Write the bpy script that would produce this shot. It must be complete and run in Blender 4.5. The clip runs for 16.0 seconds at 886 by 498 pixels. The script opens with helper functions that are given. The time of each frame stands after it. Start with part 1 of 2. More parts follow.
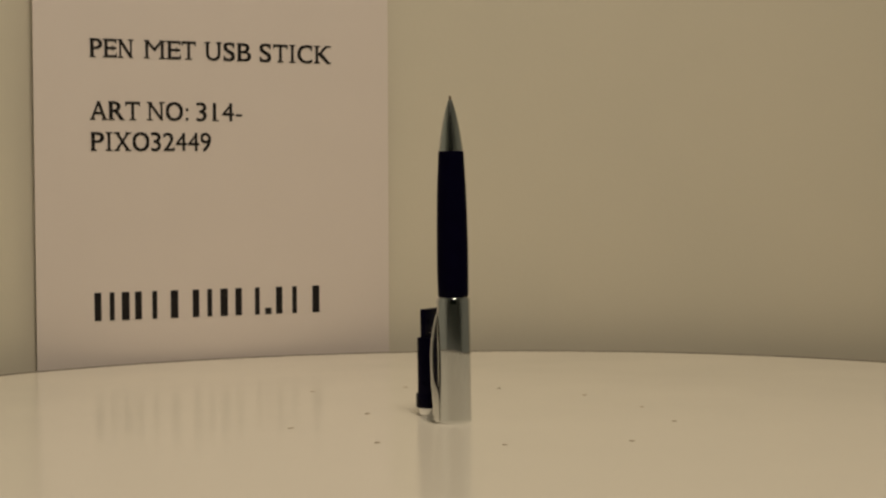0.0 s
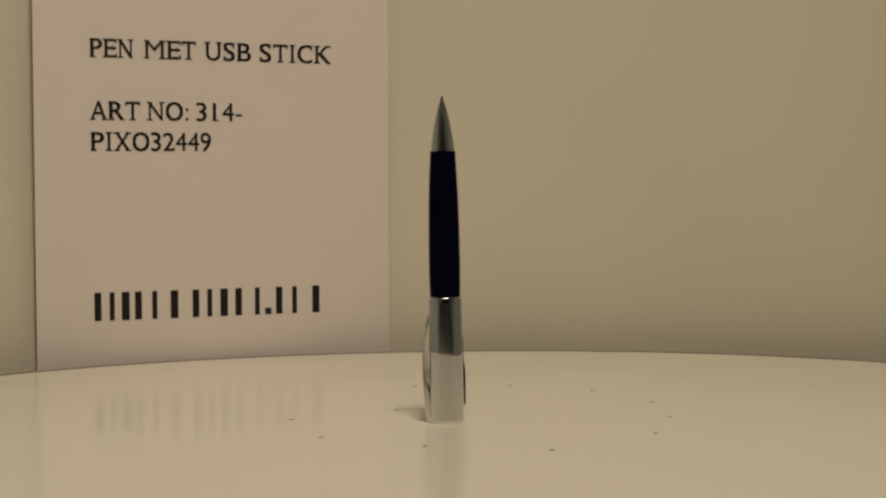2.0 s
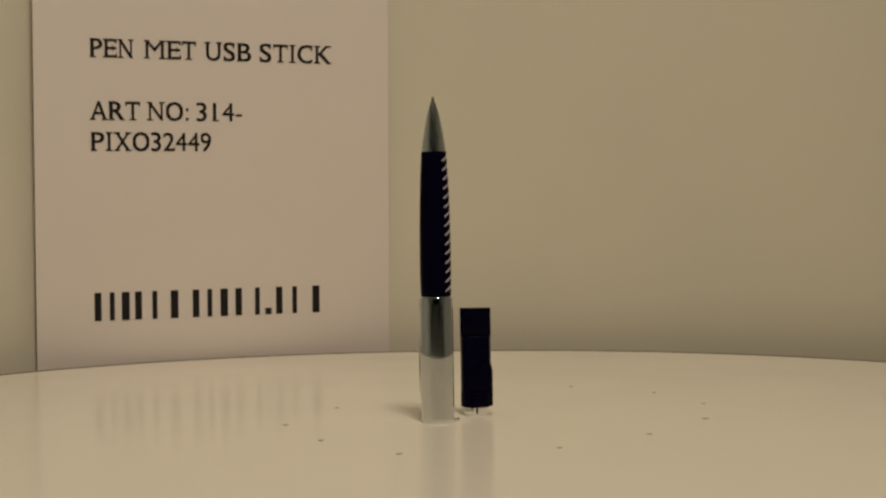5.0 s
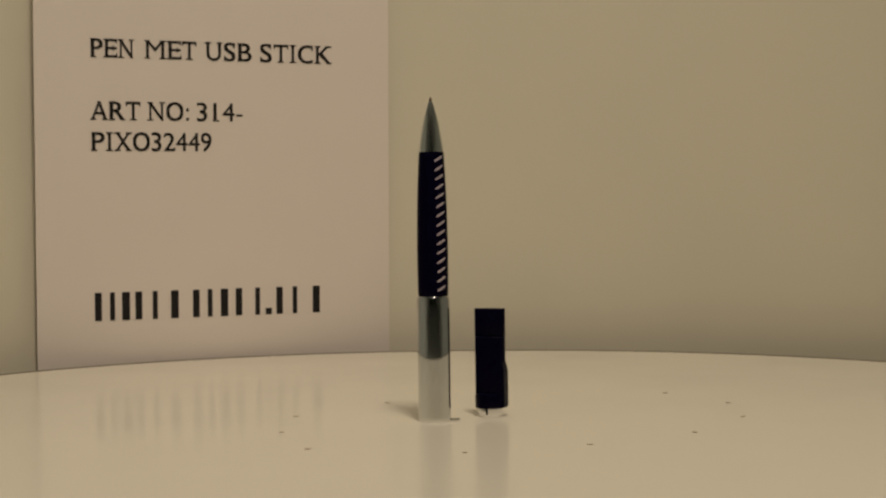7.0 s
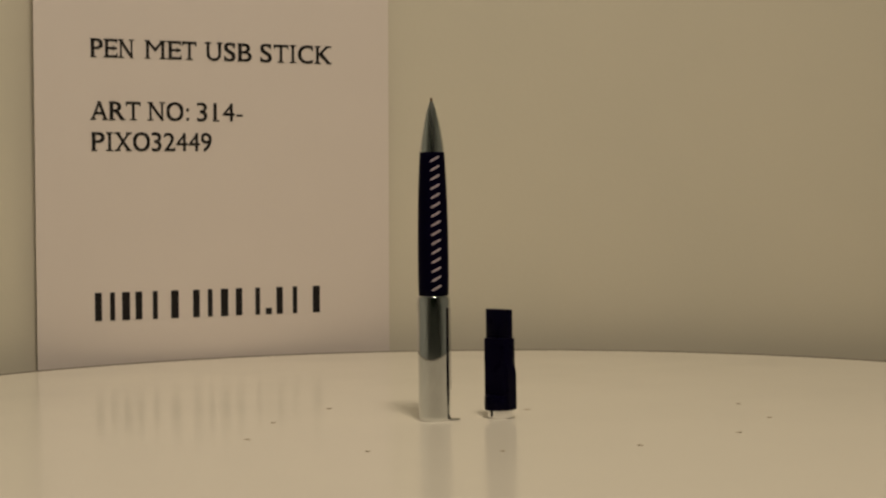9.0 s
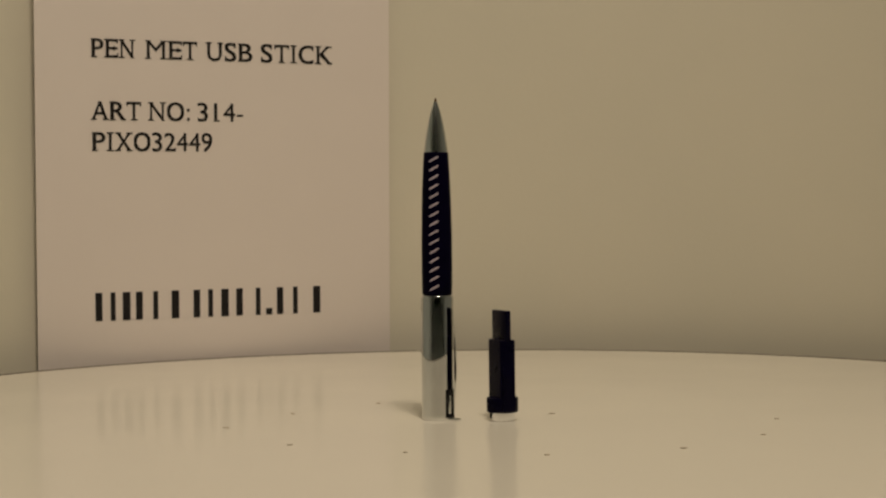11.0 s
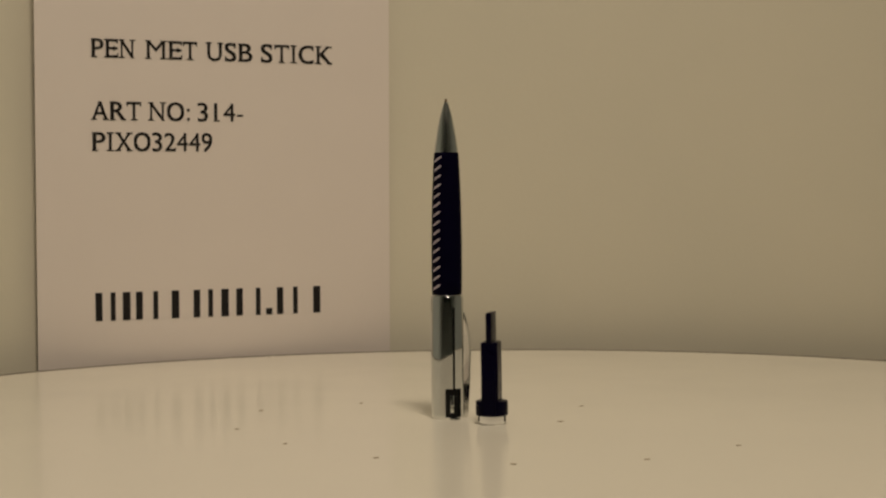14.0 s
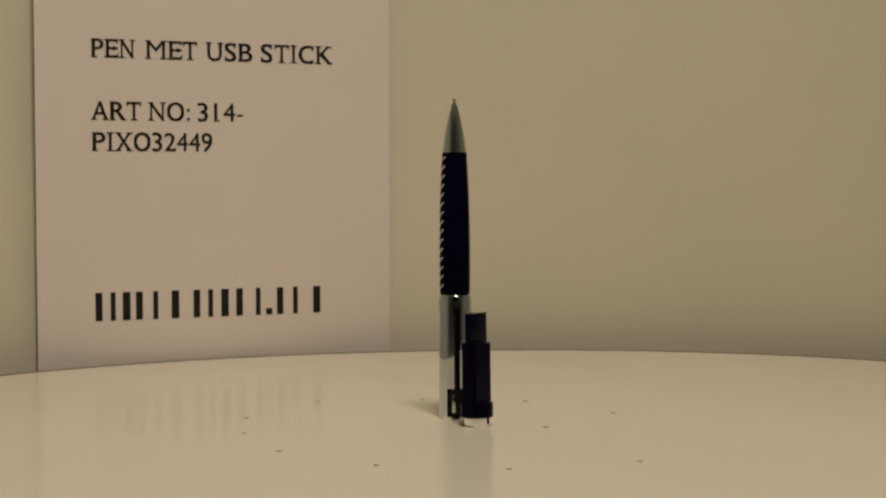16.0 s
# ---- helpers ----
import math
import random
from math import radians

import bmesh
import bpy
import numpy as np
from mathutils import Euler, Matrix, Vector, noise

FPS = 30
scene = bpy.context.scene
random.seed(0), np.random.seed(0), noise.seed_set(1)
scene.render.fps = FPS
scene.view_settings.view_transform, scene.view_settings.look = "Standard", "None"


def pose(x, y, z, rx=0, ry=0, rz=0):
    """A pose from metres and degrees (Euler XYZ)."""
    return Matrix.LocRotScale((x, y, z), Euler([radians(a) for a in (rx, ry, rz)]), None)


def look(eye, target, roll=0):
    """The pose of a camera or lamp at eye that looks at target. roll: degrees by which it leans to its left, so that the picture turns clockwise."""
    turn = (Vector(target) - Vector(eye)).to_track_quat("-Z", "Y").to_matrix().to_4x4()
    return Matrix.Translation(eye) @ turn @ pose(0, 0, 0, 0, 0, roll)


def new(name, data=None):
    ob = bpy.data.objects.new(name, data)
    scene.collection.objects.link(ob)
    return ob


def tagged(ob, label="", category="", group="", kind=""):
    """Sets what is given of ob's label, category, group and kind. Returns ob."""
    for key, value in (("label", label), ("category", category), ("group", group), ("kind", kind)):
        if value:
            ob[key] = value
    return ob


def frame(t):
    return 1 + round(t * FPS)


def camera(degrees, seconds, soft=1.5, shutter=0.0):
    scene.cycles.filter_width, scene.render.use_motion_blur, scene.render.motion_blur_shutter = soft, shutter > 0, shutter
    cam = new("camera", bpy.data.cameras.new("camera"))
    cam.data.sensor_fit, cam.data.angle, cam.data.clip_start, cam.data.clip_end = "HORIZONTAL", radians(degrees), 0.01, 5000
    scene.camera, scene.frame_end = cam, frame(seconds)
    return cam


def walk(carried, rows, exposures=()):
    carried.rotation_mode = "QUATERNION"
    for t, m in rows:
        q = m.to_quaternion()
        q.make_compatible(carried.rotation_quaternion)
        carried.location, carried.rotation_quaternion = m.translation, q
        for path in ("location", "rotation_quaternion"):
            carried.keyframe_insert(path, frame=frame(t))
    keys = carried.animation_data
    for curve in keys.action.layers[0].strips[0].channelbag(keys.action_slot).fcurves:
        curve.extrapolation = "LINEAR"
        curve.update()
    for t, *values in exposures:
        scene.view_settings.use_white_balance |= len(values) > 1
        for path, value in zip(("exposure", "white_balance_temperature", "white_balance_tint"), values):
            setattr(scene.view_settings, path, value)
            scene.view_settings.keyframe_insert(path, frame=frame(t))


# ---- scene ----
SPIN = -11.418          # degrees per second, clockwise seen from above
RIM = 0.3410            # radius of the turntable's disc

cam = camera(30.32, 16.0, soft=2.35)
EYE = (0.0, -0.7083, 0.0925)
AIM = (EYE[0] - 0.00579, EYE[1] + 1.0, EYE[2] - 0.02556)
walk(cam, [(0, look(EYE, AIM, -0.8086)), (16, look(EYE, AIM, -0.8086))], exposures=[(0, 0.0), (16, 0.0)])

# ---- light: one warm lamp high in front of the turntable, in a closed room ----
world = bpy.data.worlds.new("world")
world.use_nodes = True
world.node_tree.nodes["Background"].inputs[0].default_value = (0.0, 0.0, 0.0, 1)
scene.world = world
lamp_data = bpy.data.lights.new("ceiling_lamp_light", "AREA")
lamp_data.shape, lamp_data.size = "DISK", 0.34
lamp_data.spread = radians(112)
lamp_data.energy, lamp_data.color = 6.05, (1.0, 0.825, 0.62)
lamp = new("ceiling_lamp_light", lamp_data)
lamp.matrix_world = look((0.16, -0.72, 1.60), (-0.07, 0.03, 0.0))


# ---- materials ----
def material(name, color, rough=0.5, metal=0.0, second=None, scale=40.0, grain=0.0, grain_scale=400.0,
             rough_var=0.0, coat=0.0, spec=0.5, detail=4.0):
    """A procedural surface: two tones mixed by a broad noise, a fine bump and a varying roughness."""
    m = bpy.data.materials.new(name)
    m.use_nodes = True
    nt = m.node_tree
    b = nt.nodes["Principled BSDF"]
    b.inputs["Metallic"].default_value = metal
    b.inputs["Roughness"].default_value = rough
    b.inputs["Specular IOR Level"].default_value = spec
    b.inputs["Coat Weight"].default_value = coat
    co = nt.nodes.new("ShaderNodeTexCoord")
    broad = nt.nodes.new("ShaderNodeTexNoise")
    broad.inputs["Scale"].default_value, broad.inputs["Detail"].default_value = scale, detail
    nt.links.new(co.outputs["Object"], broad.inputs["Vector"])
    mix = nt.nodes.new("ShaderNodeMix")
    mix.data_type = "RGBA"
    mix.inputs["A"].default_value = (*color, 1)
    mix.inputs["B"].default_value = (*(second or color), 1)
    nt.links.new(broad.outputs["Fac"], mix.inputs["Factor"])
    nt.links.new(mix.outputs["Result"], b.inputs["Base Color"])
    if rough_var:
        rm = nt.nodes.new("ShaderNodeMapRange")
        rm.inputs["From Min"].default_value, rm.inputs["From Max"].default_value = 0.3, 0.7
        rm.inputs["To Min"].default_value, rm.inputs["To Max"].default_value = max(0.0, rough - rough_var), rough + rough_var
        nt.links.new(broad.outputs["Fac"], rm.inputs["Value"])
        nt.links.new(rm.outputs["Result"], b.inputs["Roughness"])
    if grain:
        fine = nt.nodes.new("ShaderNodeTexNoise")
        fine.inputs["Scale"].default_value, fine.inputs["Detail"].default_value = grain_scale, 6.0
        nt.links.new(co.outputs["Object"], fine.inputs["Vector"])
        bump = nt.nodes.new("ShaderNodeBump")
        bump.inputs["Strength"].default_value, bump.inputs["Distance"].default_value = grain, 0.0006
        nt.links.new(fine.outputs["Fac"], bump.inputs["Height"])
        nt.links.new(bump.outputs["Normal"], b.inputs["Normal"])
    return m


WALL = material("cream_wall_paint", (0.758, 0.718, 0.602), 0.7, second=(0.675, 0.654, 0.558), scale=7.0, grain=0.15, grain_scale=260, spec=0.2)
SIDE = material("pale_room_paint", (0.79, 0.825, 0.80), 0.8, second=(0.74, 0.775, 0.75), scale=2.0, grain=0.2, grain_scale=150, spec=0.2)
# greyer than the other walls, to throw less light back from the right
SHADE = material("low_bounce_grey", (0.62, 0.65, 0.63), 0.8, second=(0.57, 0.60, 0.58), scale=2.0, grain=0.2, grain_scale=150, spec=0.2)
# dimness of the unlit room end, put into the colour
DARK = material("unlit_end_dark", (0.17, 0.205, 0.175), 0.8, second=(0.14, 0.17, 0.145), scale=2.0, spec=0.2)
TOP = material("grey_support", (0.74, 0.77, 0.75), 0.7, second=(0.68, 0.71, 0.69), scale=6.0, grain=0.2, spec=0.2)
LACQUER = material("white_lacquer", (0.84, 0.81, 0.72), 0.17, second=(0.80, 0.77, 0.68), scale=9.0, rough_var=0.03, spec=0.08)
PAPER = material("white_paper", (0.83, 0.77, 0.74), 0.85, second=(0.80, 0.74, 0.71), scale=25.0, grain=0.15, grain_scale=900, spec=0.1)
INK = material("black_ink", (0.012, 0.011, 0.012), 0.7, second=(0.02, 0.018, 0.018), scale=300.0, spec=0.2)
CHROME = material("polished_chrome", (0.70, 0.71, 0.70), 0.03, 1.0, second=(0.66, 0.67, 0.66), scale=60.0, rough_var=0.012)
BRUSHED = material("brushed_chrome", (0.72, 0.72, 0.70), 0.2, 1.0, second=(0.66, 0.66, 0.63), scale=90.0, rough_var=0.03)
SILVER = material("bright_silver", (0.92, 0.92, 0.92), 0.12, 1.0, second=(0.86, 0.86, 0.86), scale=90.0, rough_var=0.03)
SATIN = material("satin_steel", (0.70, 0.72, 0.70), 0.2, 1.0, second=(0.64, 0.66, 0.64), scale=80.0, rough_var=0.03)
BLACK = material("black_lacquer", (0.0014, 0.0010, 0.0085), 0.45, second=(0.0024, 0.0016, 0.013), scale=150.0, spec=0.02)
PLASTIC = material("black_plastic", (0.0016, 0.0011, 0.0085), 0.30, second=(0.0026, 0.0018, 0.013), scale=200.0, spec=0.05, rough_var=0.05)
STRIPE = material("silver_inlay", (0.69, 0.61, 0.68), 0.42, 0.5, second=(0.61, 0.53, 0.60), scale=700.0)
BRASS = material("dull_brass", (0.20, 0.13, 0.07), 0.55, 1.0, second=(0.14, 0.09, 0.05), scale=900.0)
# dark brown stands in for the shaded gap behind the disc's rim
GAP_SHADE = material("gap_shade_brown", (0.24, 0.205, 0.17), 0.6, second=(0.18, 0.155, 0.13), scale=60.0, spec=0.2)
PIT = material("dark_recess", (0.006, 0.006, 0.007), 0.6, spec=0.2)
SPECK = material("brown_grit", (0.33, 0.28, 0.21), 0.8, second=(0.48, 0.41, 0.32), scale=900.0, spec=0.2)


# ---- mesh helpers ----
def part(name, bm, mat, parent=None, label="", smooth=False):
    """Links a bmesh as one mesh object, under a thing where one is given."""
    bmesh.ops.recalc_face_normals(bm, faces=bm.faces)
    me = bpy.data.meshes.new(name)
    bm.to_mesh(me)
    bm.free()
    me.materials.append(mat)
    if smooth:
        me.shade_smooth()
        me.set_sharp_from_angle(angle=radians(38))
    ob = new(name, me)
    ob.parent = parent
    return tagged(ob, label)


def box(lo, hi, bevel=0.0, segments=2, bm=None):
    bm = bm or bmesh.new()
    made = bmesh.ops.create_cube(bm, size=1.0)["verts"]
    for v in made:
        v.co = Vector([lo[i] + (v.co[i] + 0.5) * (hi[i] - lo[i]) for i in range(3)])
    if bevel:
        edges = list({e for v in made for e in v.link_edges})
        bmesh.ops.bevel(bm, geom=edges, offset=bevel, segments=segments, affect="EDGES", profile=0.5)
    return bm


def lathe(profile, segments=64, bm=None):
    """Turns (radius, z) points, from the bottom to the top, round the z axis; the ends are closed."""
    bm = bm or bmesh.new()
    rings = []
    for r, z in profile:
        rings.append([bm.verts.new((r * math.cos(2 * math.pi * i / segments), r * math.sin(2 * math.pi * i / segments), z))
                      for i in range(segments)])
    for a, b in zip(rings, rings[1:]):
        for i in range(segments):
            j = (i + 1) % segments
            bm.faces.new((a[i], a[j], b[j], b[i]))
    bm.faces.new(rings[0][::-1])
    bm.faces.new(rings[-1])
    return bm


def turned(x, y, azimuth):
    """A point given along and across a direction at that azimuth (degrees)."""
    a = radians(azimuth)
    return x * math.cos(a) - y * math.sin(a), x * math.sin(a) + y * math.cos(a)


# ---- the closed room ----
BACK, NEAR, SIDE_X, LOW, HIGH = 1.10, -3.4, 1.25, -0.11, 2.25


def backdrop_mesh(radius=0.3715, thick=0.006, top=0.95, start=35.0, end=150.0, steps=110):
    """A tall upright board bent round the back half of the turntable."""
    bm = bmesh.new()
    cols = []
    for i in range(steps + 1):
        a = radians(start + (end - start) * i / steps)
        cols.append([bm.verts.new((r * math.cos(a), r * math.sin(a), z)) for r, z in ((radius, LOW), (radius, top), (radius + thick, top), (radius + thick, LOW))])
    for p, q in zip(cols, cols[1:]):
        for k in range(4):
            j = (k + 1) % 4
            bm.faces.new((p[k], q[k], q[j], p[j]))
    bm.faces.new(cols[0])
    bm.faces.new(cols[-1][::-1])
    return bm


tagged(part("backdrop", backdrop_mesh(), WALL, smooth=True), "curved cream board standing close round the turntable", "backdrop", kind="structure")
tagged(part("wall_north", box((-SIDE_X, BACK, LOW), (SIDE_X, BACK + 0.1, HIGH)), SIDE), "plain pale painted wall behind the backdrop", "wall", kind="structure")
# unseen, coloured dark so the chrome reflects a dark streak
tagged(part("wall_south", box((-SIDE_X, NEAR - 0.1, LOW), (SIDE_X, NEAR, HIGH)), DARK), "unseen end wall, the dimness of the unlit end put into its colour", "wall", kind="structure")
tagged(part("wall_west", box((-SIDE_X - 0.1, NEAR - 0.1, LOW), (-SIDE_X, BACK + 0.1, HIGH)), SIDE), "plain pale painted side wall", "wall", kind="structure")
# unseen wall; its grey dims the right side and the chrome's right half
tagged(part("wall_east", box((SIDE_X, NEAR - 0.1, LOW), (SIDE_X + 0.1, BACK + 0.1, HIGH)), SHADE), "unseen side wall, greyed to weaken the bounce on the right", "wall", kind="structure")
tagged(part("floor", box((-SIDE_X - 0.1, NEAR - 0.1, LOW - 0.08), (SIDE_X + 0.1, BACK + 0.1, LOW)), TOP), "plain grey support surface under the turntable", "floor", kind="structure")
tagged(part("ceiling", box((-SIDE_X - 0.1, NEAR - 0.1, HIGH), (SIDE_X + 0.1, BACK + 0.1, HIGH + 0.08)), SIDE), "plain white painted ceiling", "ceiling", kind="structure")


# ---- the turntable ----
def build_turntable():
    thing = new("turntable")
    tagged(thing, "round glossy white turntable with small dark grit specks", "turntable")
    edge = [(RIM - 0.004, -0.018), (RIM - 0.0012, -0.0168), (RIM, -0.014), (RIM, -0.0032), (RIM - 0.0008, -0.0011), (RIM - 0.0028, 0.0), (RIM - 0.0032, 0.0), (RIM - 0.006, 0.0)]
    part("disc", lathe([(0.05, -0.018)] + edge + [(0.25, 0.0), (0.1, 0.0), (0.02, 0.0)], 256), LACQUER, thing, "glossy white lacquered disc", True)
    # added ring: the gap's dark line is put into its colour
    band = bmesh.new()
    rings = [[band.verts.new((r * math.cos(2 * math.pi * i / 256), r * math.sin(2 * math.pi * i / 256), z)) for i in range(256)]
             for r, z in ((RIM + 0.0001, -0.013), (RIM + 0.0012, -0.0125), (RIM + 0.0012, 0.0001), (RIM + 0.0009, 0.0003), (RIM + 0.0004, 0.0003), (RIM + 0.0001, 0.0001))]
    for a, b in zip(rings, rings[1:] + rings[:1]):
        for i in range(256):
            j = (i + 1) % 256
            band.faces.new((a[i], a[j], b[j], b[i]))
    part("gap_shade_ring", band, GAP_SHADE, thing, "thin dark brown ring added for the shaded gap at the disc's edge", True)
    part("base", lathe([(0.16, LOW + 0.0015), (0.165, LOW + 0.004), (0.165, -0.035), (0.16, -0.03), (0.06, -0.028), (0.06, -0.0185)], 96), TOP, thing, "grey round base", True)
    rnd = random.Random(5)
    for x, y in ((-0.0695, -0.0200), (-0.0308, -0.0666), (0.0192, -0.0764), (0.0692, -0.0701), (0.0935, -0.0130), (0.0855, 0.0378),
                 (0.0634, 0.0874), (0.0228, 0.1228), (-0.0253, 0.1333), (-0.0720, 0.1178), (-0.0392, 0.0249)):
        bm = bmesh.new()
        bmesh.ops.create_icosphere(bm, subdivisions=2, radius=1.0)
        sx, sy, a = rnd.uniform(0.0010, 0.0014), rnd.uniform(0.0010, 0.0016), rnd.uniform(0, 3)
        for v in bm.verts:
            k = 1 + 0.35 * noise.noise(v.co * 1.6 + Vector((x * 900, y * 700, 0)))
            px, py = turned(v.co.x * sx * k, v.co.y * sy * k, math.degrees(a))
            v.co = Vector((x + px, y + py, 0.0001 + max(-0.3, v.co.z) * 0.00025))
        part("speck", bm, SPECK, thing, "small dark grit speck", True)
    return thing


# ---- the standing sheet with its print ----
INK_LIFT = 0.00035
SHEET_W, SHEET_H = 0.2298, 0.28


# for each character: its advance and the two sides of its black, in thousandths of the type size
TYPE = {"P": (556, 16, 542), "E": (611, 12, 597), "N": (722, 12, 707), "M": (889, 12, 863), "T": (611, 17, 593), "U": (722, 14, 705), "S": (556, 42, 491),
        "B": (667, 17, 593), "I": (333, 22, 311), "C": (667, 28, 633), "K": (722, 34, 723), "A": (722, 15, 706), "R": (667, 17, 659), "O": (722, 34, 688),
        "X": (722, 22, 704), "3": (500, 43, 432), "1": (500, 115, 394), "4": (500, 12, 472), "2": (500, 30, 476), "9": (500, 30, 459), "-": (333, 39, 285),
        ":": (278, 81, 192)}
# each character between its feet (the two sides of its strokes, as shares of its width), its heavy stem, and its feet (where, bottom or top)
STROKES = {"P": (0.11, 1.0, 0.20, ((0.20, 0), (0.20, 1))), "E": (0.12, 1.0, 0.21, ((0.20, 0), (0.20, 1))), "N": (0.12, 0.88, None, ((0.15, 0), (0.12, 1), (0.86, 1))),
           "M": (0.08, 0.92, 0.86, ((0.12, 0), (0.86, 0), (0.10, 1), (0.88, 1))), "T": (0.0, 1.0, 0.5, ((0.5, 0),)), "U": (0.09, 0.89, 0.17, ((0.17, 1), (0.85, 1))),
           "B": (0.12, 1.0, 0.21, ((0.20, 0), (0.20, 1))), "I": (0.36, 0.64, 0.5, ((0.5, 0), (0.5, 1))), "K": (0.10, 0.97, 0.18, ((0.18, 0), (0.18, 1), (0.88, 0), (0.82, 1))),
           "A": (0.05, 0.95, None, ((0.12, 0), (0.87, 0))), "R": (0.10, 0.97, 0.18, ((0.18, 0), (0.18, 1), (0.92, 0))),
           "X": (0.06, 0.94, None, ((0.15, 0), (0.16, 1), (0.85, 0), (0.85, 1))), "1": (0.18, 0.62, None, ((0.52, 0),)), "4": (0.0, 1.0, 0.72, ())}
# heavy slanted strokes: from (share of the width, share of the height) to the same
SLANTS = {"N": (0.13, 1.0, 0.86, 0.0), "A": (0.49, 1.0, 0.86, 0.0), "X": (0.16, 1.0, 0.84, 0.0), "K": (0.40, 0.58, 0.88, 0.0), "R": (0.46, 0.48, 0.90, 0.0)}
# small upright beaks at the ends of arms: where, from and to which height
BEAKS = {"T": ((0.035, 0.76, 1.0), (0.965, 0.76, 1.0)), "E": ((0.93, 0.78, 1.0), (0.97, 0.0, 0.24), (0.70, 0.38, 0.64)), "C": ((0.95, 0.70, 1.0),),
         "S": ((0.88, 0.72, 1.0), (0.06, 0.0, 0.28)), "2": ((0.95, 0.0, 0.2),)}
# sideways swelling of the round strokes, in shares of the height
SWELL = {"P": (-0.05,), "B": (-0.05,), "R": (-0.05,), "O": (-0.035, 0.035), "C": (0.06,), "S": (-0.03, 0.03), "U": (0.03,), "3": (-0.03,), "2": (-0.03,), "9": (-0.03,)}


def glyph(char):
    """The outline of one built-in character, as points and faces, scaled to a unit square."""
    cu = bpy.data.curves.new("lettering", "FONT")
    cu.body, cu.size, cu.resolution_u = char, 1.0, 4
    tmp = new("lettering_curve", cu)
    bpy.context.view_layer.update()
    me = bpy.data.meshes.new_from_object(tmp.evaluated_get(bpy.context.evaluated_depsgraph_get()))
    bpy.data.objects.remove(tmp)
    bpy.data.curves.remove(cu)
    pts = np.array([v.co[:2] for v in me.vertices])
    faces = [tuple(p.vertices) for p in me.polygons]
    bpy.data.meshes.remove(me)
    lo, hi = pts.min(axis=0), pts.max(axis=0)
    return (pts - lo) / (hi - lo), faces


def print_word(text, u0, u1, v0, cap, parent):
    """One printed word in the proportions of book type, a part of the sheet."""
    total = sum(TYPE[c][0] for c in text) - TYPE[text[0]][1] - (TYPE[text[-1]][0] - TYPE[text[-1]][2])
    unit = (u1 - u0) / total
    pen_u = u0 - TYPE[text[0]][1] * unit
    pts, faces = [], []
    for c in text:
        adv, left, right = TYPE[c]
        a, b = pen_u + left * unit, pen_u + right * unit
        lo, hi = {"-": (0.29, 0.39), ":": (0.0, 0.69)}.get(c, (-0.02, 1.02) if c in "SUCO39" else (0.0, 1.0))
        g, f = glyph(c)
        n = len(pts)
        side, far, stem, feet = STROKES.get(c, (0.0, 1.0, None, ()))
        pts += [(a + (side + x * (far - side)) * (b - a), -INK_LIFT, v0 + cap * (lo + y * (hi - lo))) for x, y in g]
        faces += [tuple(i + n for i in q) for q in f]
        for k, push in enumerate(SWELL.get(c, ())):
            n, depth = len(pts), -INK_LIFT - 0.000012 * (k + 1)
            pts += [(min(b, max(a, a + (side + x * (far - side)) * (b - a) + push * cap)), depth, v0 + cap * (lo + y * (hi - lo))) for x, y in g]
            faces += [tuple(i + n for i in q) for q in f]
        if c in SLANTS:
            x0, y0, x1, y1 = SLANTS[c]
            n, depth, half = len(pts), -INK_LIFT - 0.00004, 0.085 * cap
            e0, e1 = a + x0 * (b - a), a + x1 * (b - a)
            pts += [(e0 - half, depth, v0 + y0 * cap), (e1 - half, depth, v0 + y1 * cap), (e1 + half, depth, v0 + y1 * cap), (e0 + half, depth, v0 + y0 * cap)]
            faces.append((n, n + 1, n + 2, n + 3))
        slabs = [(x, 0.19, 0.935 if top else 0.0, 1.0 if top else 0.065) for x, top in feet]
        slabs += [(x, 0.04, low, high) for x, low, high in BEAKS.get(c, ())]
        if stem is not None:
            slabs.append((stem, 0.075, 0.25 if c == "U" else 0.0, 1.0))
        for k, (x, half, low, high) in enumerate(slabs):
            n, m, half, depth = len(pts), a + x * (b - a), half * cap, -INK_LIFT - 0.00003 * (k + 1)
            p, q = max(a, m - half), min(b, m + half)
            pts += [(p, depth, v0 + low * cap), (q, depth, v0 + low * cap), (q, depth, v0 + high * cap), (p, depth, v0 + high * cap)]
            faces.append((n, n + 1, n + 2, n + 3))
        pen_u += adv * unit
    me = bpy.data.meshes.new("lettering")
    me.from_pydata(pts, [], faces)
    me.materials.append(INK)
    ob = new("lettering", me)
    ob.parent = parent
    tagged(ob, "printed black lettering")


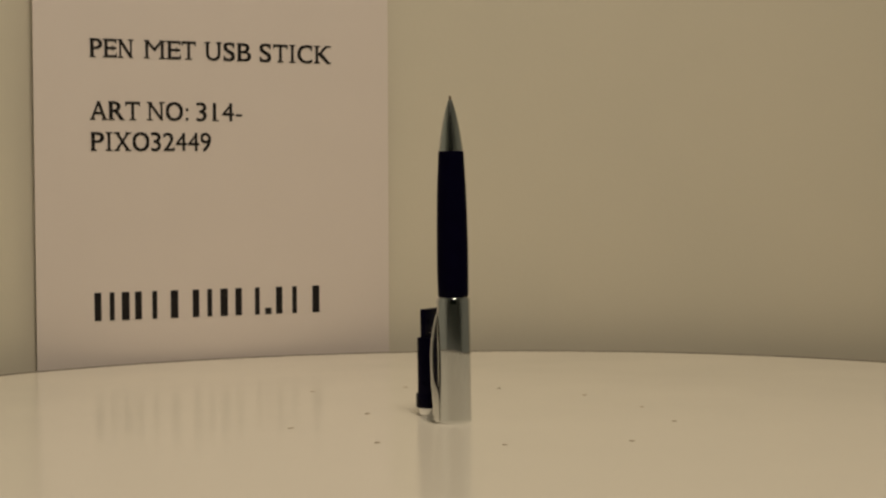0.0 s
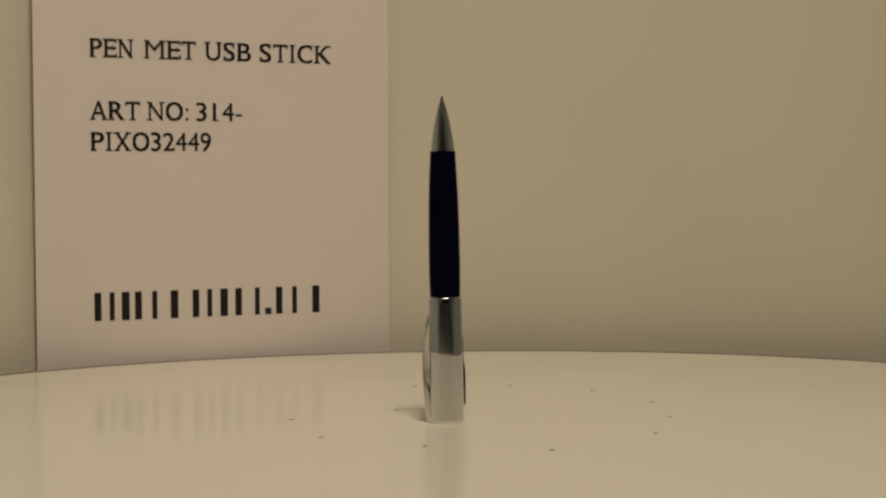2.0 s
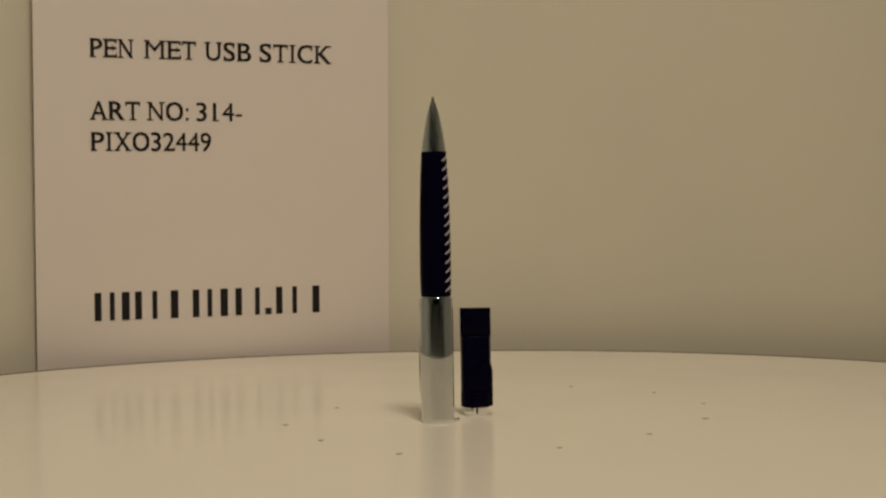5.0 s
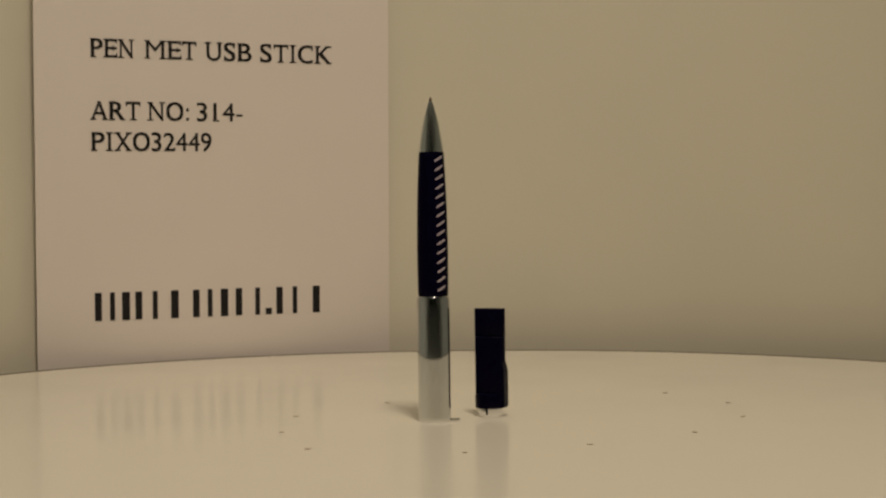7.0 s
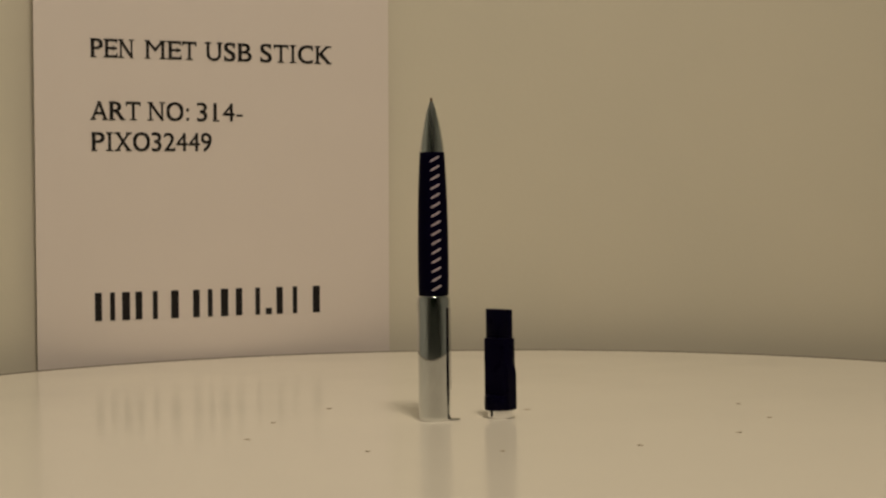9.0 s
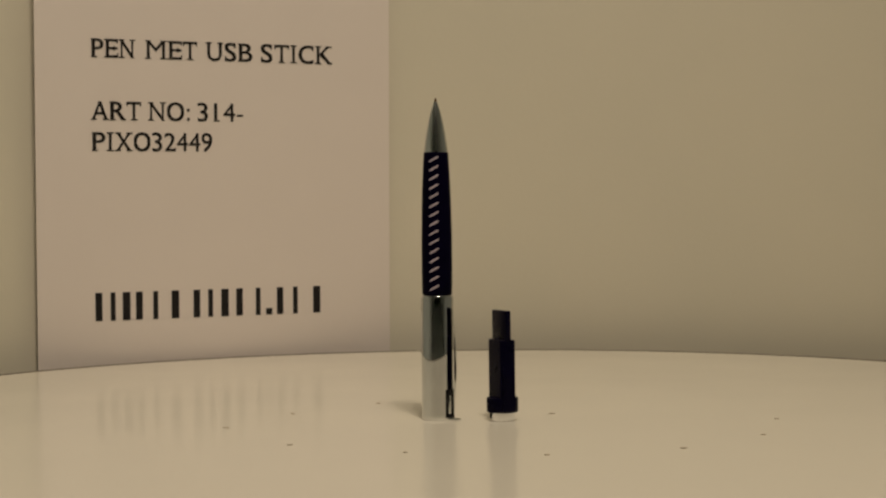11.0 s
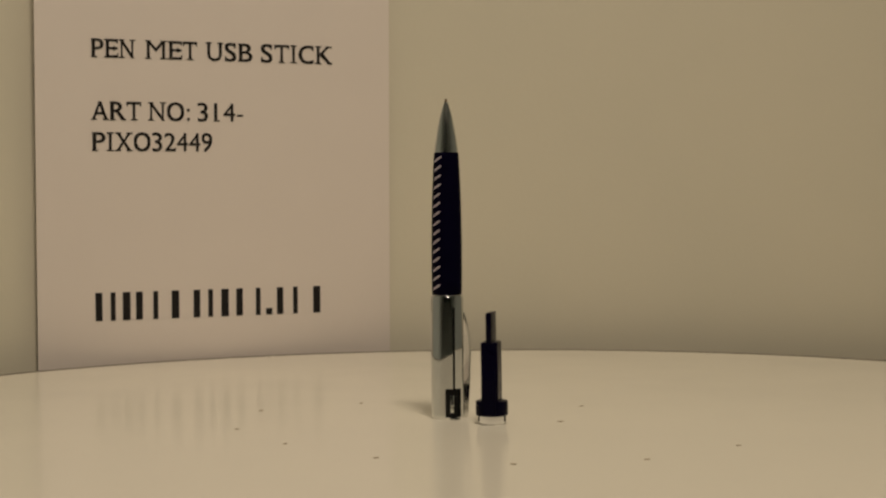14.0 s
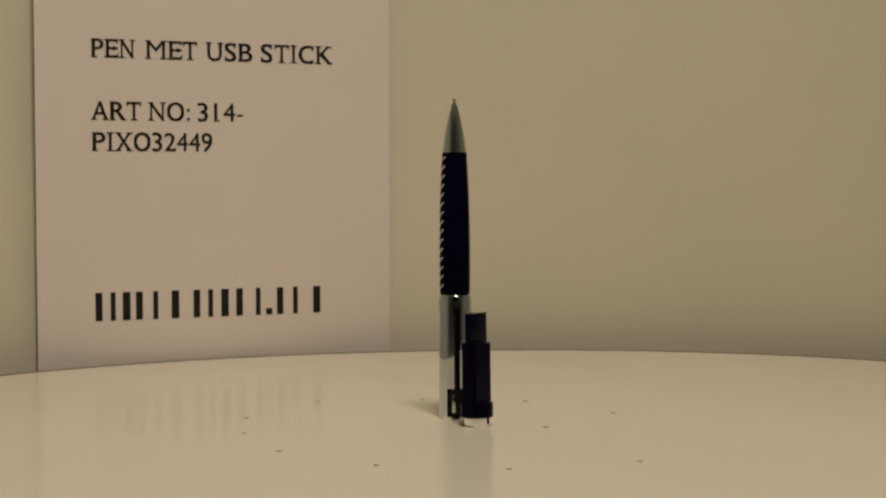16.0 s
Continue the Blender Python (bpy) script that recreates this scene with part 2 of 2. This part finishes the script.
def build_sheet():
    thing = new("sign_sheet")
    tagged(thing, "white paper sheet with printed black lettering, standing behind the turntable", "paper sign")
    bm = bmesh.new()
    nx, nz = 24, 32
    grid = []
    for back in (0, 1):
        rows = []
        for j in range(nz + 1):
            row = []
            for i in range(nx + 1):
                u, v = SHEET_W * i / nx, -0.088 + (SHEET_H + 0.088) * j / nz
                row.append(bm.verts.new((u, 0.0005 * back, v)))
            rows.append(row)
        grid.append(rows)
        for j in range(nz):
            for i in range(nx):
                q = (rows[j][i], rows[j][i + 1], rows[j + 1][i + 1], rows[j + 1][i])
                bm.faces.new(q if not back else q[::-1])
    ring = [(0, i) for i in range(nx)] + [(j, nx) for j in range(nz)] + [(nz, i) for i in range(nx, 0, -1)] + [(j, 0) for j in range(nz, 0, -1)]
    for a, b in zip(ring, ring[1:] + ring[:1]):
        bm.faces.new((grid[0][a[0]][a[1]], grid[1][a[0]][a[1]], grid[1][b[0]][b[1]], grid[0][b[0]][b[1]]))
    part("sheet", bm, PAPER, thing)
    for text, u0, u1, v0 in (("PEN", 0.0338, 0.0608, 0.2048), ("MET", 0.0670, 0.0999, 0.2048), ("USB", 0.1054, 0.1359, 0.2048), ("STICK", 0.1415, 0.1897, 0.2048),
                             ("ART", 0.0333, 0.0642, 0.1671), ("NO:", 0.0684, 0.0948, 0.1671), ("314-", 0.0999, 0.1296, 0.1671), ("PIXO32449", 0.0337, 0.1092, 0.1484)):
        print_word(text, u0, u1, v0, 0.0112, thing)
    # the trade name stands as plain bars, one group of strokes for each character
    v0, v1 = 0.0452, 0.0623
    for u0, u1, kind in ((0.0340, 0.0483, 2), (0.0508, 0.0571, 1), (0.0590, 0.0749, 2), (0.0771, 0.0922, 1), (0.0955, 0.1100, 2),
                         (0.1134, 0.1200, 1), (0.1233, 0.1413, 2), (0.1439, 0.1480, 0), (0.1504, 0.1664, 2), (0.1703, 0.1863, 1)):
        bm = bmesh.new()
        if kind == 2:
            spans = ((u0 + 0.0008, u0 + 0.0050, v0, v1), (u1 - 0.0042, u1 - 0.0012, v0, v1))
        elif kind == 1:
            c = (u0 + u1) / 2
            spans = ((c - 0.0024, c + 0.0024, v0, v1),)
        else:
            spans = ((u0, u1, v0, v0 + 0.0040),)
        for a, b, c, d in spans:
            box((a, -INK_LIFT, c), (b, -INK_LIFT + 0.0002, d), bm=bm)
        part("bar", bm, INK, thing, "bold black printed bar")
    return thing


# ---- the pen, standing on its cap with the point up ----
MM = 0.001
STRIPE_AZ, SLOT_AZ, CLIP_AZ = 25.6, 93.8, 180.4


def barrel_mesh():
    """The chrome barrel, with a long slit and a small window cut through its wall."""
    zs = [0.0, 0.4, 0.9, 2.0, 4.0, 7.0, 10.0, 13.3, 16.0, 20.0, 25.0, 30.0, 36.0, 42.0, 46.0, 48.5, 51.0, 52.6, 53.3, 53.8, 54.1, 54.2]
    rs = [6.85, 7.08, 7.15] + [7.16] * 15 + [7.09, 6.90, 6.62, 6.30]
    slit, win = 4.3, 31.0
    angles = [-win, -win / 2 - 2, -slit, slit, win / 2 + 2, win] + [win + (360 - 2 * win) * k / 72 for k in range(1, 72)]
    bm = bmesh.new()
    rings = [[bm.verts.new((*turned(r * MM, 0, SLOT_AZ + a), z * MM)) for a in angles] for z, r in zip(zs, rs)]
    n = len(angles)
    for k in range(len(zs) - 1):
        for i in range(n):
            lo, hi = zs[k], zs[k + 1]
            window = 0.9 <= lo and hi <= 13.3 and i < 5
            slot = 13.3 <= lo and hi <= 48.5 and i == 2
            if not window and not slot:
                j = (i + 1) % n
                bm.faces.new((rings[k][i], rings[k][j], rings[k + 1][j], rings[k + 1][i]))
    bm.faces.new(rings[0][::-1])
    rim = [e for e in bm.edges if e.is_boundary and max(v.co.z for v in e.verts) < 0.05]
    made = bmesh.ops.extrude_edge_only(bm, edges=rim)["geom"]
    for v in made:
        if isinstance(v, bmesh.types.BMVert):
            v.co.x, v.co.y = v.co.x * 0.945, v.co.y * 0.945
    return bm


def clip_mesh():
    """A sprung clip: fixed at the cap's end, arching away from the barrel and touching it again at its free end."""
    outer = [(8.7, 0.6), (9.3, 2.5), (9.6, 8.0), (9.9, 13.0), (10.15, 18.0), (10.35, 24.0), (10.35, 30.0), (10.0, 35.0), (9.3, 40.0), (8.4, 44.0), (7.7, 46.6)]
    inner = [(6.8, 0.6), (6.8, 2.5), (6.8, 8.0), (7.0, 12.6), (8.9, 15.0), (9.2, 24.0), (9.2, 30.0), (8.85, 35.0), (8.2, 40.0), (7.4, 44.0), (6.95, 46.6)]
    half = [2.4, 2.7, 2.9, 3.1, 3.2, 3.2, 3.2, 3.1, 2.9, 2.5, 1.9]
    bm = bmesh.new()
    rings = []
    for (ro, z), (ri, _), h in zip(outer, inner, half):
        pts = [(ri, -h * 0.9), (ro - 0.7, -h), (ro - 0.4, -h * 0.93), (ro - 0.12, -h * 0.65), (ro, 0), (ro - 0.12, h * 0.65), (ro - 0.4, h * 0.93), (ro - 0.7, h), (ri, h * 0.9)]
        rings.append([bm.verts.new((*turned(x * MM, y * MM, CLIP_AZ), z * MM)) for x, y in pts])
    for a, b in zip(rings, rings[1:]):
        for i in range(len(a)):
            j = (i + 1) % len(a)
            bm.faces.new((a[i], a[j], b[j], b[i]))
    bm.faces.new(rings[0])
    bm.faces.new(rings[-1])
    return bm


GRIP = [(6.2, 54.2), (6.48, 54.6), (6.58, 58.0), (6.65, 64.0), (6.67, 70.0), (6.64, 78.0), (6.52, 86.0), (6.36, 94.0), (6.12, 101.0), (5.80, 108.0), (5.5, 113.5), (5.34, 116.3), (5.1, 116.4)]


def grip_radius(z):
    for (r0, z0), (r1, z1) in zip(GRIP, GRIP[1:]):
        if z0 <= z <= z1:
            return r0 + (r1 - r0) * (z - z0) / (z1 - z0)
    return GRIP[-1][0]


def build_pen():
    thing = new("ballpoint_pen")
    tagged(thing, "black and chrome ballpoint pen standing point up on the turntable", "pen")
    barrel = part("barrel", barrel_mesh(), CHROME, thing, "polished chrome barrel with a slit and window", True)
    part("liner", lathe([(5.9 * MM, 0.5 * MM), (6.1 * MM, 1.0 * MM), (6.1 * MM, 53.0 * MM), (5.7 * MM, 53.5 * MM)], 48), PIT, barrel, "dark inside of the barrel", True)
    bm = box((5.8 * MM, -1.5 * MM, 2.6 * MM), (6.6 * MM, 0.2 * MM, 10.6 * MM), 0.2 * MM)
    bm.transform(Matrix.Rotation(radians(SLOT_AZ), 4, "Z"))
    part("tongue", bm, SATIN, barrel, "narrow chrome tongue inside the window", True)
    bm = box((5.5 * MM, -2.3 * MM, 0.1 * MM), (11.0 * MM, 2.3 * MM, 0.75 * MM), 0.25 * MM)
    for v in bm.verts:
        if v.co.x > 9.0 * MM:
            v.co.y *= 0.6
    bm.transform(Matrix.Rotation(radians(SLOT_AZ), 4, "Z"))
    part("lip", bm, CHROME, barrel, "thin chrome lip at the foot", True)
    part("clip", clip_mesh(), BRUSHED, thing, "arched chrome pocket clip", True)
    grip = part("grip", lathe([(r * MM, z * MM) for r, z in GRIP], 72), BLACK, thing, "black lacquered grip", True)
    part("tip", lathe([(r * MM, z * MM) for r, z in ((5.29, 116.35), (5.26, 117.0), (4.82, 120.5), (4.32, 123.8), (3.71, 127.2), (3.23, 129.6), (2.70, 132.0),
                                                     (2.12, 134.2), (1.51, 136.2), (1.11, 137.4), (0.80, 138.3))], 64),
         SATIN, thing, "satin steel cone tip", True)
    part("point", lathe([(r * MM, z * MM) for r, z in ((0.6, 138.2), (0.58, 138.4), (0.5, 139.3), (0.38, 139.8), (0.2, 140.0))], 24), BRASS, thing, "dull brass writing point", True)
    for k in range(15):
        zc = 57.6 + k * 3.98
        bm = bmesh.new()
        n = 9
        lower, upper = [], []
        for i in range(n):
            s = i / (n - 1) * 2 - 1
            z = zc + 1.15 * s
            h = 0.50 * math.sqrt(max(0.05, 1 - abs(s) ** 6))
            across = 2.2 * s
            for lst, dz in ((lower, -h), (upper, h)):
                r = grip_radius(z + dz)
                lst.append([bm.verts.new((*turned((r + d) * MM, 0, STRIPE_AZ + math.degrees(across / r)), (z + dz) * MM)) for d in (-0.2, 0.06)])
        for i in range(n - 1):
            bm.faces.new((lower[i][1], lower[i + 1][1], upper[i + 1][1], upper[i][1]))
            bm.faces.new((lower[i][0], lower[i][1], upper[i][1], upper[i][0])) if i == 0 else None
            bm.faces.new((lower[i][0], lower[i + 1][0], lower[i + 1][1], lower[i][1]))
            bm.faces.new((upper[i][0], upper[i][1], upper[i + 1][1], upper[i + 1][0]))
        bm.faces.new((lower[-1][0], upper[-1][0], upper[-1][1], lower[-1][1]))
        part("stripe", bm, STRIPE, grip, "slanted silver inlay stripe" if k == 0 else "")
    return thing


# ---- the drive that belongs into the pen, standing on its chrome end ----
KEY_AZ = 59.6


def slab(width, depth, z0, z1, bevel):
    """A rounded block whose narrow side faces KEY_AZ."""
    bm = box((-width / 2 * MM, -depth / 2 * MM, z0 * MM), (width / 2 * MM, depth / 2 * MM, z1 * MM), bevel * MM, 3)
    bm.transform(Matrix.Rotation(radians(KEY_AZ), 4, "Z"))
    return bm


def housing_mesh(radius=6.7, half=3.55, z0=9.6, z1=35.1, bevel=0.5):
    """A round housing cut flat on its two broad sides, with its rims bevelled."""
    spread = math.asin(half / radius)
    angles = [k * math.pi + spread * (2 * i / 12 - 1) for k in (0, 1) for i in range(13)]
    bm = bmesh.new()
    rings = []
    for inset, z in ((0.0, z0), (0.0, z1 - bevel), (0.15 * bevel, z1 - 0.4 * bevel), (0.5 * bevel, z1 - 0.1 * bevel), (bevel, z1)):
        k = 1 - inset / half
        rings.append([bm.verts.new((radius * math.cos(a) * (1 - inset / radius) * MM, radius * math.sin(a) * k * MM, z * MM)) for a in angles])
    for a, b in zip(rings, rings[1:]):
        for i in range(len(a)):
            j = (i + 1) % len(a)
            bm.faces.new((a[i], a[j], b[j], b[i]))
    bm.faces.new(rings[0][::-1])
    bm.faces.new(rings[-1])
    bm.transform(Matrix.Rotation(radians(KEY_AZ), 4, "Z"))
    return bm


def build_drive():
    thing = new("memory_stick")
    tagged(thing, "black plug-in memory stick with a chrome end, standing upright", "memory stick")
    part("end_cap", lathe([(r * MM, z * MM) for r, z in ((5.2, 0.0), (5.42, 0.2), (5.48, 0.5), (5.4, 3.7))], 48), SILVER, thing, "bright silver end cap", True)
    for side in (-90, 90):
        bm = box((5.3 * MM, -0.4 * MM, 1.0 * MM), (5.9 * MM, 0.4 * MM, 3.7 * MM), 0.12 * MM)
        bm.transform(Matrix.Rotation(radians(KEY_AZ + side), 4, "Z"))
        part("pin", bm, PIT, thing, "small dark pin beside the end cap")
    part("collar", lathe([(r * MM, z * MM) for r, z in ((4.8, 3.6), (6.3, 3.62), (6.8, 3.9), (6.85, 4.4), (6.85, 9.4), (6.7, 9.9), (6.2, 10.1))], 48), PLASTIC, thing, "round black plastic collar", True)
    body = part("body", housing_mesh(), PLASTIC, thing, "black plastic housing", True)
    bm = bmesh.new()
    prof = [(5.7, 4.1), (7.2, 4.1), (7.3, 4.6), (7.3, 19.5), (7.15, 20.6), (6.5, 23.4), (5.7, 23.8)]
    for y in (-2.6, 2.6):
        bm.faces.new([bm.verts.new((x * MM, y * MM, z * MM)) for x, z in prof])
    bm.verts.ensure_lookup_table()
    n = len(prof)
    for i in range(n):
        j = (i + 1) % n
        bm.faces.new((bm.verts[i], bm.verts[j], bm.verts[n + j], bm.verts[n + i]))
    bm.transform(Matrix.Rotation(radians(KEY_AZ), 4, "Z"))
    part("guide_rib", bm, PLASTIC, body, "black sloped guide rib")
    part("plug", slab(13.6, 2.4, 34.8, 47.6, 0.25), PLASTIC, thing, "flat black plug", True)
    return thing


def motions():
    times = [0.5 * k for k in range(33)]
    wobble = pose(0, 0, 0, math.degrees(-0.00087), math.degrees(0.00079), 0)
    walk(table, [(t, pose(0, 0, 0, 0, 0, SPIN * t) @ wobble) for t in times])
    shift = pose(0, 0, 0, 0, math.degrees(0.0039), 0)
    walk(pen, [(t, shift @ pose(0, 0, 0, 0, 0, SPIN * t) @ pose(0.00015, -0.00875, 0, math.degrees(0.0033), math.degrees(-0.0061), 0)) for t in times])
    sx, sy = 0.0208 * math.cos(radians(119.5)), 0.0208 * math.sin(radians(119.5))
    walk(drive, [(t, pose(0, 0, 0, 0, 0, SPIN * t) @ pose(sx, sy, 0)) for t in times])
    lean = pose(-0.2493, 0.2661, -0.0187) @ pose(0, 0, 0, 0, 0, 26.006) @ pose(0, 0, 0, 1.175) @ pose(0, 0, 0, 0, 0.100, 0)
    walk(sheet, [(t, lean @ pose(0.0005 * a, 0, 0, 0, 0.1 * a, 0)) for t, a in ((0, 0), (4.2, 0.0), (6.4, 0.35), (9.2, 0.5), (11.4, 1.0), (16, 1.0))])


table = build_turntable()
sheet = build_sheet()
pen = build_pen()
drive = build_drive()
motions()
